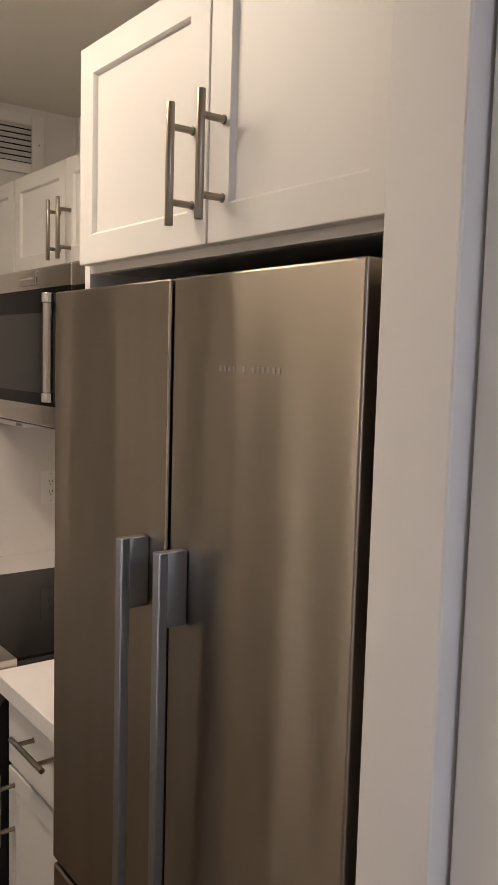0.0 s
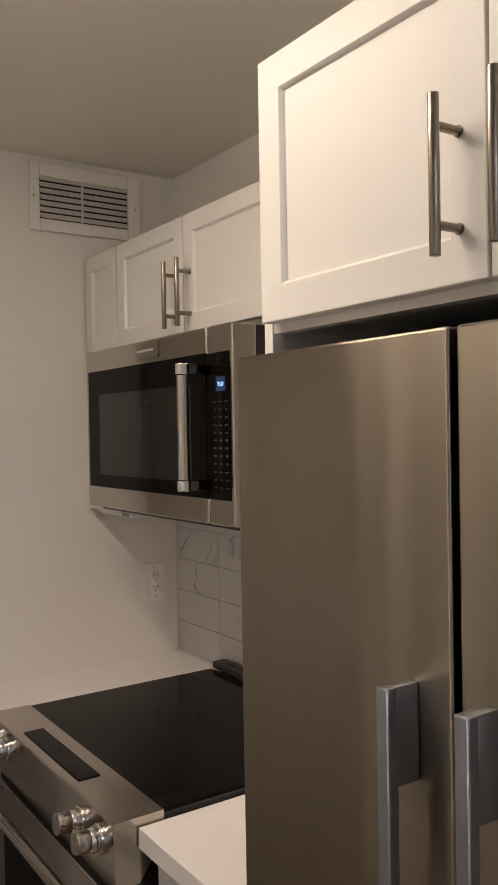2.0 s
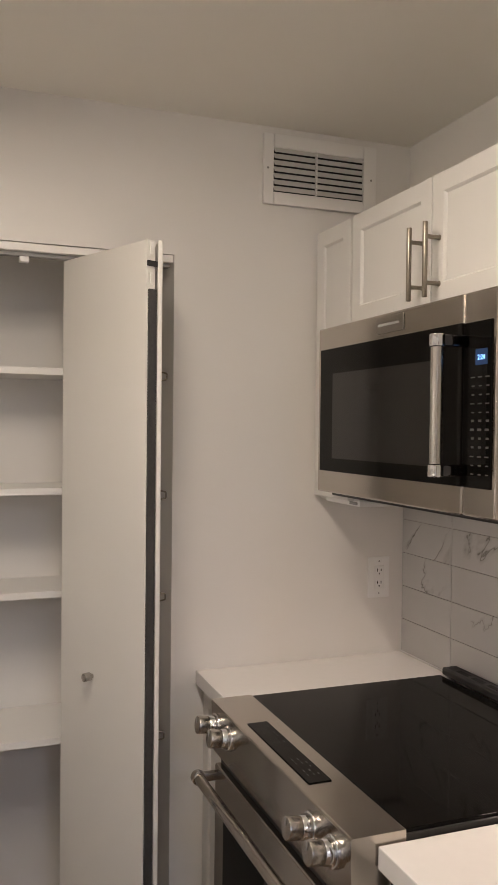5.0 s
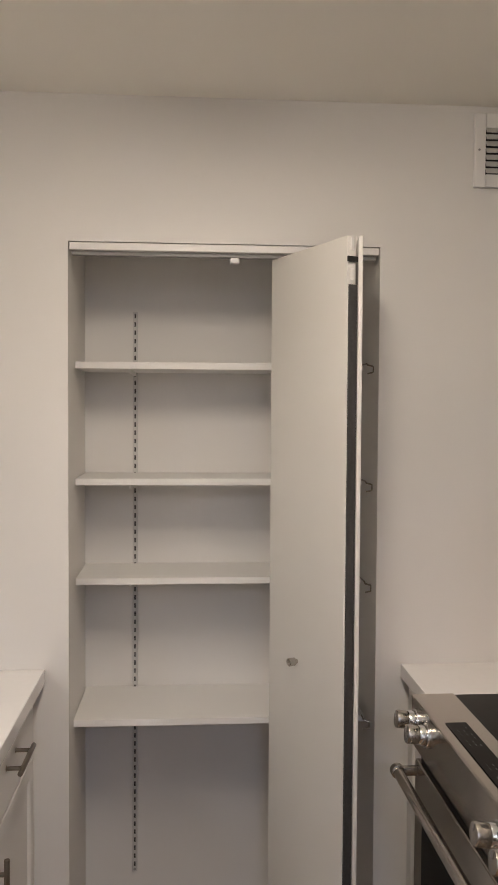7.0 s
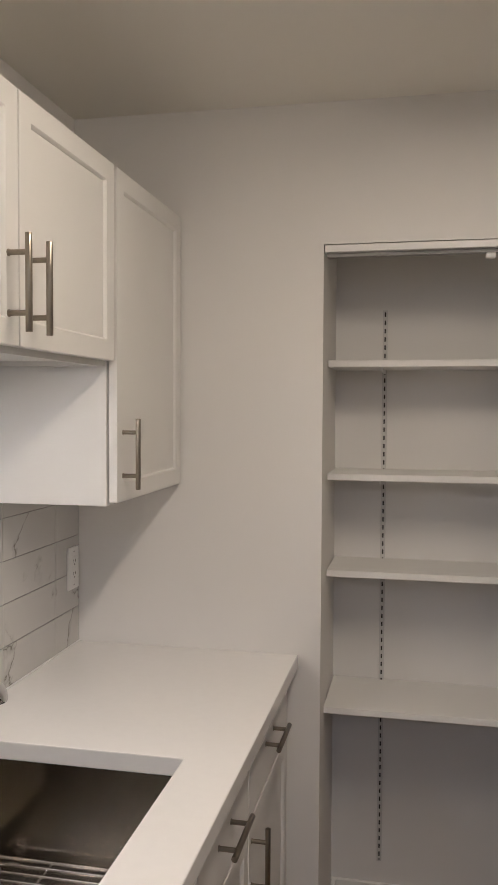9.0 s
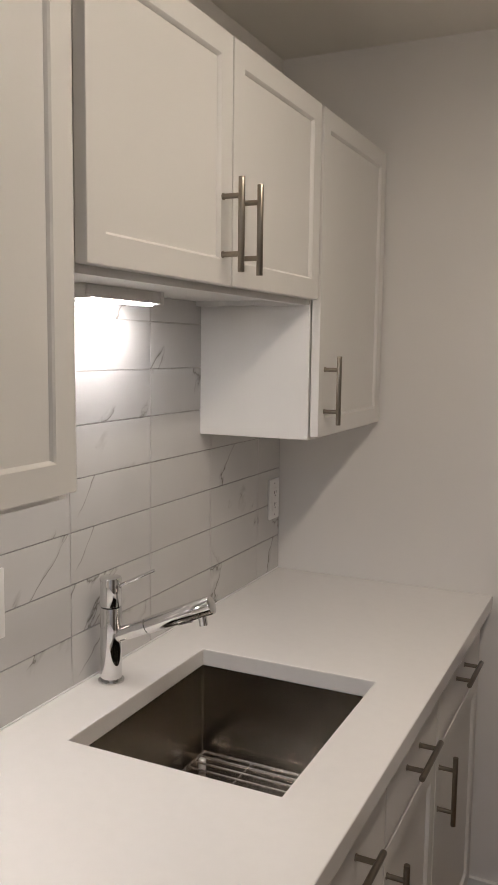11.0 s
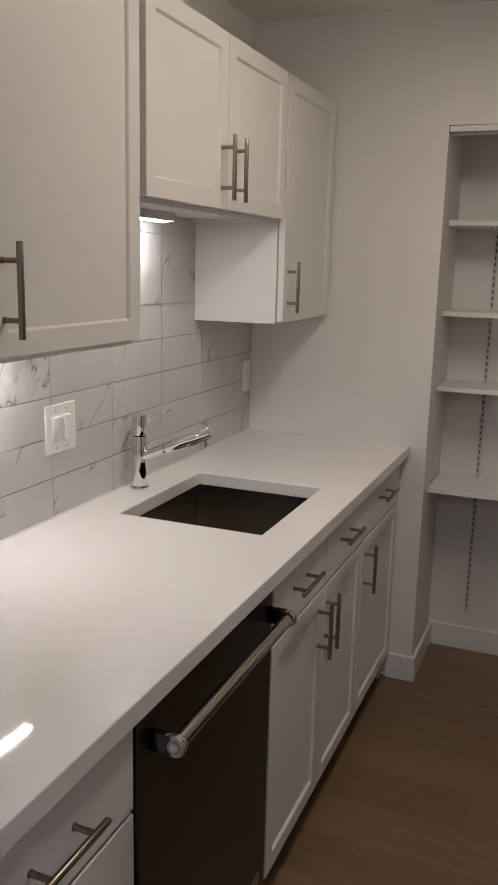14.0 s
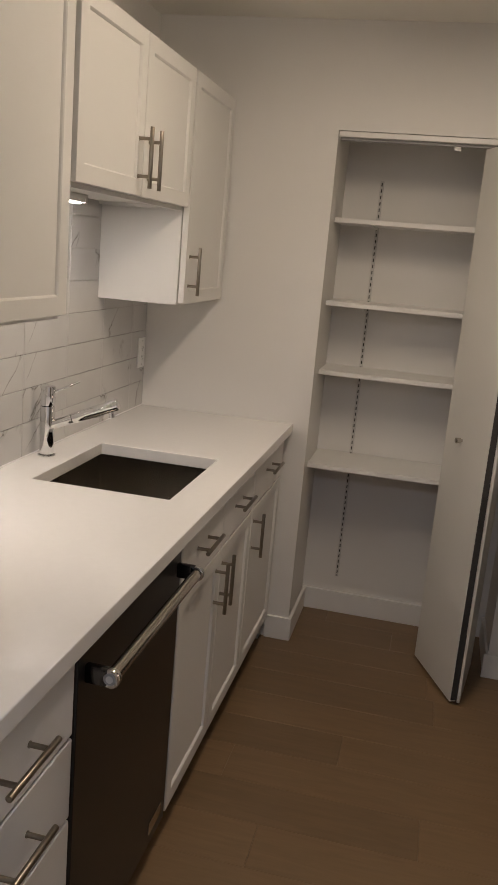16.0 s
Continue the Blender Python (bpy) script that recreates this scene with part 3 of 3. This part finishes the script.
def microwave():
    m = thing("microwave", pose(0.916, 2.008, 1.435), "stainless over-the-range microwave with black glass door", "microwave")
    w, h = 0.705, 0.400
    part("body", box(bmesh.new(), 0.060, RIGHT - 0.918, 0.006, w - 0.006, 0.004, h - 0.002, 0.002), BLACK, m, "black casing")
    part("vent_base", box(bmesh.new(), 0.030, 0.30, 0.02, w - 0.02, -0.010, 0.004, 0.003), BLACK, m)
    part("cooktop_lamp", box(bmesh.new(), 0.235, 0.285, 0.06, 0.15, -0.0135, -0.0105, 0.001), LAMP_SMALL, m, "lit lens under the microwave")
    panel = part("control_panel", box(bmesh.new(), 0, 0.058, 0, 0.0955, 0, h, 0.005, 3), STEEL_H, m)
    door = part("door", box(bmesh.new(), 0, 0.058, 0.0975, w, 0, h, 0.005, 3), STEEL_H, m)
    part("door_glass", box(bmesh.new(), -0.0022, 0.004, 0.0985, w - 0.016, 0.052, 0.347, 0.0012), GLASS_BLACK, door, "black door glass")
    part("window", box(bmesh.new(), -0.0030, -0.0023, 0.158, w - 0.085, 0.084, 0.286), GLASS_WINDOW, door, "grey tinted window")
    part("panel_glass", box(bmesh.new(), -0.0022, 0.004, 0.012, 0.0945, 0.052, 0.345, 0.0012), GLASS_BLACK, panel, "black control glass")
    part("badge", box(bmesh.new(), -0.0030, -0.0003, 0.302, 0.412, 0.357, 0.392, 0.0012), STEEL, door)
    part("badge_print", box(bmesh.new(), -0.0036, -0.0031, 0.318, 0.402, 0.3725, 0.3775), GREY, door)
    part("display", box(bmesh.new(), -0.0027, -0.00225, 0.024, 0.058, 0.268, 0.296), BLUE_GLASS, panel, "blue lit display")
    lettering("2:24", 0.0125, pose(-0.0030, 0.041, 0.281, 90, 0, -90), BLUE_GLOW, panel)
    for r in range(12):
        for c in range(3):
            y, z = 0.018 + c * 0.021, 0.246 - r * 0.0155
            part("key_print", box(bmesh.new(), -0.0026, -0.00225, y, y + (0.008 if r % 3 else 0.011), z, z + (0.004 if 4 < r < 9 else 0.0022)), PRINT, panel)
    hy = 0.087
    bar = part("handle", rod(bmesh.new(), (-0.062, hy, 0.094), (-0.062, hy, 0.300), 0.0115, 28), STEEL, door, "steel bar handle")
    for z in (0.082, 0.312):
        part("handle_cap", rod(bmesh.new(), (-0.062, hy, z - 0.011), (-0.062, hy, z + 0.011), 0.0140, 28, bevel=0.002), CHROME, door, "chrome handle cap")
        # chrome post, coloured dark to stand for what it mirrors
        part("handle_post", box(bmesh.new(), -0.056, -0.0023, hy - 0.010, hy + 0.010, z - 0.010, z + 0.010, 0.003), DARK_REFLECTION_CHROME, door, "polished handle post, dark reflection in its colour")
    return m


microwave()


# ---- range ----
def cooker():
    r = thing("range", pose(0.640, 1.990, 0), "stainless slide-in range with black glass cooktop", "range")
    w = 0.710
    part("body", box(bmesh.new(), 0.050, RIGHT - 0.642, 0.006, w - 0.006, 0.03, 0.917, 0.002), BLACK, r, "black range casing")
    part("base", box(bmesh.new(), 0.07, 0.60, 0.02, w - 0.02, 0, 0.03), BLACK, r)
    bm = bmesh.new()
    prof = [(0.003, 0.828), (0.000, 0.9415), (0.0012, 0.9445), (0.004, 0.9455), (0.100, 0.9455), (0.100, 0.90), (0.05, 0.828)]
    a = [bm.verts.new((x, 0.0, z)) for x, z in prof]
    b = [bm.verts.new((x, w, z)) for x, z in prof]
    bm.faces.new(a)
    bm.faces.new(b[::-1])
    for i in range(len(prof)):
        j = (i + 1) % len(prof)
        bm.faces.new([a[j], a[i], b[i], b[j]])
    bmesh.ops.recalc_face_normals(bm, faces=bm.faces)
    panel = part("control_panel", bm, STEEL_H, r)
    part("display", box(bmesh.new(), 0.022, 0.068, 0.205, 0.525, 0.9457, 0.9475, 0.0006), GLASS_BLACK, panel, "black touch display")
    for y0, n in ((0.235, 5), (0.40, 6)):
        for k in range(n):
            for x in (0.034, 0.046, 0.056):
                if (k + int(x * 1000)) % 3 == 0:
                    continue
                part("key_print", box(bmesh.new(), x, x + 0.0022, y0 + k * 0.018, y0 + k * 0.018 + 0.007, 0.9476, 0.9479), PRINT, panel)
    part("cooktop", box(bmesh.new(), 0.1005, 0.632, 0.004, w - 0.004, 0.920, 0.9445, 0.002), GLASS_BLACK, r, "black glass cooktop")
    part("cooktop_rim", box(bmesh.new(), 0.101, 0.640, 0.0, w, 0.918, 0.938, 0.002), BLACK, r)
    bm = bmesh.new()
    box(bm, 0.634, 0.680, 0.006, w - 0.006, 0.9446, 0.966, 0.006, 3)
    guard = part("rear_vent", bm, BLACK, r, "low black rear vent trim")
    for k in range(10):
        part("vent_slot", box(bmesh.new(), 0.645, 0.660, 0.05 + k * 0.062, 0.095 + k * 0.062, 0.9661, 0.9667), DARK_SLOT, guard)
    for y in (0.060, 0.148, 0.580, 0.688 - 0.018):
        k = part("knob", rod(bmesh.new(), (-0.048, y, 0.903), (-0.022, y, 0.900), 0.0205, 36, bevel=0.003), STEEL, panel, "steel range knob")
        part("knob_collar", rod(bmesh.new(), (-0.022, y, 0.900), (-0.006, y, 0.898), 0.0200, 36, 0.0235, bevel=0.001), CHROME, k)
        part("knob_base", rod(bmesh.new(), (-0.006, y, 0.898), (0.010, y, 0.896), 0.0270, 36, bevel=0.001), CHROME, k)
        part("knob_mark", box(bmesh.new(), -0.0495, -0.0478, y - 0.0008, y + 0.0008, 0.908, 0.922), GREY, k)
    door = part("oven_door", box(bmesh.new(), 0.008, 0.048, 0.006, w - 0.006, 0.180, 0.795, 0.004, 3), STEEL_H, r)
    part("oven_window", box(bmesh.new(), 0.0058, 0.012, 0.095, w - 0.075, 0.285, 0.690, 0.001), GLASS_BLACK, door, "black oven window")
    part("oven_gap", box(bmesh.new(), 0.022, 0.05, 0.01, w - 0.01, 0.796, 0.828), BLACK, r)
    part("handle", rod(bmesh.new(), (-0.038, 0.045, 0.772), (-0.038, w - 0.030, 0.772), 0.0125, 28), STEEL_H, door, "steel oven handle bar")
    for y in (0.036, w - 0.022):
        part("handle_cap", rod(bmesh.new(), (-0.038, y - 0.010, 0.772), (-0.038, y + 0.010, 0.772), 0.0165, 28, bevel=0.003), STEEL, door)
        part("handle_post", box(bmesh.new(), -0.036, 0.0075, y - 0.009, y + 0.009, 0.762, 0.782, 0.003), STEEL, door)
    part("storage_drawer", box(bmesh.new(), 0.010, 0.048, 0.006, w - 0.006, 0.040, 0.170, 0.004, 3), STEEL_H, r)
    return r


cooker()


# ---- wall fittings ----
def air_vent():
    v = thing("air_vent", pose(0.865, END, 2.210), "white painted louvred air vent high on the wall", "air vent")
    w, h = 0.350, 0.194
    part("backing", box(bmesh.new(), 0.028, w - 0.040, -0.006, -0.0005, 0.032, h - 0.036), DARK_SLOT, v)
    for b in ((0, 0.030, 0, h), (w - 0.042, w, 0, h), (0.0302, w - 0.0422, 0, 0.034), (0.0302, w - 0.0422, h - 0.038, h)):
        part("frame", box(bmesh.new(), b[0], b[1], -0.014, -0.0003, b[2], b[3], 0.003, 2), TRIM, v)
    for k in range(7):
        part("slat", box(bmesh.new(), 0.031, w - 0.043, -0.0088, 0.0088, -0.0011, 0.0011, 0.0006, 1), STANDARD, v, at=pose(0, -0.0115, 0.0435 + k * 0.0178, 58, 0, 0))
    part("mullion", box(bmesh.new(), 0.158, 0.161, -0.0165, -0.006, 0.034, h - 0.038), MELAMINE, v)
    for x in (0.012, w - 0.018):
        part("screw", rod(bmesh.new(), (x, -0.0155, h / 2), (x, -0.013, h / 2), 0.003, 10), GREY, v)


def outlet(m):
    o = thing("power_outlet", m, "white plastic double power outlet", "outlet", "outlets")
    part("cover_plate", box(bmesh.new(), -0.035, 0.035, -0.006, 0, -0.060, 0.060, 0.002), PLATE, o)
    face = part("socket_face", box(bmesh.new(), -0.0165, 0.0165, -0.0078, -0.0062, -0.034, 0.034, 0.001), PLATE, o)
    for z in (-0.018, 0.018):
        for x, hh in ((-0.006, 0.0045), (0.006, 0.0038)):
            part("slot", box(bmesh.new(), x - 0.0012, x + 0.0012, -0.0083, -0.0079, z - hh + 0.003, z + hh + 0.003), DARK_SLOT, face)
        part("slot", rod(bmesh.new(), (0, -0.0083, z - 0.0075), (0, -0.0079, z - 0.0075), 0.0023, 10), DARK_SLOT, face)
    for z in (-0.047, 0.047):
        part("screw", rod(bmesh.new(), (0, -0.0066, z), (0, -0.0058, z), 0.0025, 10), GREY, o)


def light_switch(m):
    o = thing("light_switch", m, "white double rocker light switch on the tiles", "light switch")
    part("cover_plate", box(bmesh.new(), -0.063, 0.063, -0.006, 0, -0.062, 0.062, 0.002), PLATE, o)
    for x, tilt in ((-0.023, 5), (0.023, -5)):
        part("rocker_frame", box(bmesh.new(), x - 0.0185, x + 0.0185, -0.0072, -0.0061, -0.036, 0.036, 0.0008), PLATE, o)
        part("rocker", box(bmesh.new(), -0.0155, 0.0155, -0.004, 0.003, -0.032, 0.032, 0.0015), PLATE, o, at=pose(x, -0.0085, 0, tilt, 0, 0))
        for z in (-0.048, 0.048):
            part("screw", rod(bmesh.new(), (x, -0.0068, z), (x, -0.0058, z), 0.0026, 10), GREY, o)


air_vent()
outlet(pose(1.245, END, 1.155))
outlet(pose(LEFT + 0.0005, 2.933, 1.152, 0, 0, 90))
light_switch(pose(LEFT + 0.0005, 1.710, 1.158, 0, 0, 90))


# ---- closet ----
def shelf(z, y0, bracket):
    s = thing("closet_shelf", pose(0, 0, z), "white melamine closet shelf on metal brackets", "shelf", "closet shelves")
    part("board", box(bmesh.new(), -0.203, 0.606, y0, 3.358, -0.019, 0, 0.0012), MELAMINE, s)
    for x in (-0.053, 0.45):
        part("bracket", box(bmesh.new(), x - 0.003, x + 0.003, y0 + 0.02, 3.350, -0.030, -0.0195, 0.001), TRIM, s, "white steel shelf bracket")
    bm = bmesh.new()
    loop = [(0.600, y0 + 0.02, -0.002), (0.6005, 3.062, -0.002), (0.6005, 3.050, -0.006), (0.6160, 3.046, -0.010), (0.6160, 3.046, -0.026), (0.6005, 3.050, -0.030)]
    for p, q in zip(loop, loop[1:]):
        rod(bm, p, q, 0.0022, 8)
    part("shelf_clip", bm, NICKEL, s, "small wire shelf clip")


for z, y0 in ((1.746, 3.125), (1.421, 3.125), (1.141, 3.125), (0.757, 3.075)):
    shelf(z, y0, 0)
SLOT_MESH = mesh_of("slot", box(bmesh.new(), -0.0023, 0.0023, -0.0096, -0.0091, 0, 0.014), SLOT_GREY)
for x in (-0.053, 0.45):
    s = thing("shelf_standard", pose(x, 3.3595, 0), "white slotted steel shelf standard on the wall", "shelf standard", "shelf standards")
    part("channel", box(bmesh.new(), -0.0075, 0.0075, -0.009, 0, 0.173, 1.912, 0.001), STANDARD, s)
    for k in range(68):
        one = new("slot", SLOT_MESH)
        one.parent = s
        one.matrix_basis = pose(0, 0, 0.190 + k * 0.0254)
    part("end_screw", rod(bmesh.new(), (0, -0.011, 0.180), (0, -0.009, 0.180), 0.004, 10), GREY, s)


def bifold():
    d = thing("bifold_door", pose(0, 0, 0), "white folding closet door standing open", "closet door")
    a0, a1 = Vector((0.333, 3.035)), Vector((0.475, 2.700))
    b0, b1 = Vector((0.562, 3.036)), Vector((0.512, 2.700))

    def leaf(name, p, q, t, side):
        e = q - p
        ang = math.degrees(math.atan2(e.y, e.x))
        ob = part(name, box(bmesh.new(), 0, e.length, 0 if side > 0 else -t, t if side > 0 else 0, 0.012, 2.018, 0.002), DOOR_PAINT, d, at=pose(p.x, p.y, 0, 0, 0, ang))
        return ob, e.length

    la, wa = leaf("door_leaf", a0, a1, 0.024, 1)
    lb, wb = leaf("door_leaf", b0, b1, 0.011, -1)
    # dark brush seals in the fold, with the hinge above them
    part("brush_seal", box(bmesh.new(), wa + 0.0003, wa + 0.004, 0.0035, 0.0255, 0.02, 1.905), BRUSH, la, "dark brush seal")
    part("hinge", box(bmesh.new(), wa + 0.0003, wa + 0.005, -0.001, 0.030, 1.957, 1.970, 0.001), BLACK, la, "black hinge")
    for z in (1.915, 1.985):
        part("hinge_leaf", box(bmesh.new(), wa + 0.0003, wa + 0.003, 0.009, 0.016, z, z + 0.028), TRIM, la)
    k = part("knob", rod(bmesh.new(), (0.150, -0.006, 0.968), (0.150, -0.026, 0.968), 0.0105, 20, bevel=0.002), STEEL, la, "small steel knob")
    part("knob_stem", rod(bmesh.new(), (0.150, 0.0, 0.968), (0.150, -0.006, 0.968), 0.006, 14), STEEL, k)
    part("pivot_pin", rod(bmesh.new(), (0.02, 0.012, 2.018), (0.02, 0.012, 2.032), 0.004, 10), GREY, la, "grey pivot pin")
    part("pivot_pin", rod(bmesh.new(), (0.03, -0.008, 0.0), (0.03, -0.008, 0.012), 0.004, 10), GREY, lb)
    part("pivot_pin", rod(bmesh.new(), (0.03, -0.008, 2.018), (0.03, -0.008, 2.030), 0.004, 10), GREY, lb)


bifold()
c = thing("door_catch", pose(0.232, END + 0.035, 2.018), "small white plastic roller catch in the track", "door catch")
part("catch_body", box(bmesh.new(), -0.012, 0.012, -0.012, 0.012, -0.014, 0, 0.002), PLATE, c)


# ---- tiles, planks ----
def shared(name, bm, mat, smooth=True):
    return mesh_of(name, bm, mat, smooth)


def tiling(wall_name, m, w, rows, cols, tw, th, label):
    """Tiles on a wall: width along local y, face at local x = 0; cols and rows are (start, end) pairs."""
    back = solid(wall_name, box(bmesh.new(), -0.0095, -0.004, cols[0][0], cols[-1][1], rows[0][0], rows[-1][1]), GROUT, label, "backsplash", kind="structure", at=m)
    cache = {}
    return back, cache


def lay(parent, cache, y0, y1, z0, z1, joint=0.0018):
    key = (round(y1 - y0, 4), round(z1 - z0, 4))
    if key not in cache:
        bm = box(bmesh.new(), -0.006, 0, joint / 2 - key[0] / 2, key[0] / 2 - joint / 2, joint / 2 - key[1] / 2, key[1] / 2 - joint / 2, 0.0006, 1)
        cache[key] = mesh_of("tile", bm, MARBLE, False)
    ob = new("tile", cache[key])
    ob.parent = parent
    ob.matrix_basis = pose(0, (y0 + y1) / 2, (z0 + z1) / 2)


def cuts(start, end, anchor, step):
    k = math.floor((start - anchor) / step)
    marks = [start]
    while anchor + (k + 1) * step < end - 0.004:
        k += 1
        if anchor + k * step > start + 0.004:
            marks.append(anchor + k * step)
    return list(zip(marks, marks[1:] + [end]))


lc, lr = cuts(0.562, END - 0.001, 1.677, 0.2875), cuts(TOP + 0.0005, 1.710, TOP, 0.1035)
back, cache = tiling("backsplash_left", pose(LEFT, 0, 0), 0, lr, lc, 0, 0, "polished white marble-look tiles over the sink")
for z0, z1 in lr:
    for y0, y1 in lc:
        if z0 > 1.41 and not 1.39 < y0 < 2.60:
            continue
        lay(back, cache, y0, y1, z0, z1)
rc, rr = cuts(-(END - 0.001), -1.629, -2.730, 0.2745), cuts(TOP + 0.0005, 1.46, TOP, 0.0985)
back, cache = tiling("backsplash_right", pose(RIGHT, 0, 0, 0, 0, 180), 0, rr, rc, 0, 0, "polished white marble-look tiles behind the range")
for z0, z1 in rr:
    for y0, y1 in rc:
        lay(back, cache, y0, y1, z0, z1)

structure("caulk_left", [(LEFT + 0.0006, LEFT + 0.0046, 0.564, END - 0.002, TOP + 0.0003, TOP + 0.0042)], PLATE, "thin white caulk bead between tiles and worktop", "caulk", bevel=0.0015)
structure("caulk_right", [(RIGHT - 0.0046, RIGHT - 0.0006, 2.705, END - 0.002, TOP + 0.0003, TOP + 0.0042)], PLATE, "thin white caulk bead between tiles and worktop", "caulk", bevel=0.0015)
boards = {}
floor = bpy.data.objects["floor"]
PW, row = 0.178, 0
y = 1.634 - 24 * PW
while y < 3.36:
    x = -0.95 - (row * 0.61) % 1.37
    while x < 1.3:
        ln = (1.10, 1.52, 1.83)[(row * 5 + int(x * 7)) % 3]
        a, b = max(x, -1.05), min(x + ln, 1.47)
        if b - a > 0.05:
            cut = round(b - a, 3)
            if cut not in boards:
                boards[cut] = mesh_of("plank", box(bmesh.new(), -cut / 2 + 0.0002, cut / 2 - 0.0002, -PW / 2 + 0.0003, PW / 2 - 0.0003, -0.0135, 0, 0.0009, 1), OAK, False)
            ob = new("plank", boards[cut])
            ob.parent = floor
            ob.matrix_basis = pose((a + b) / 2, y + PW / 2, 0)
        x += ln
    y += PW
    row += 1
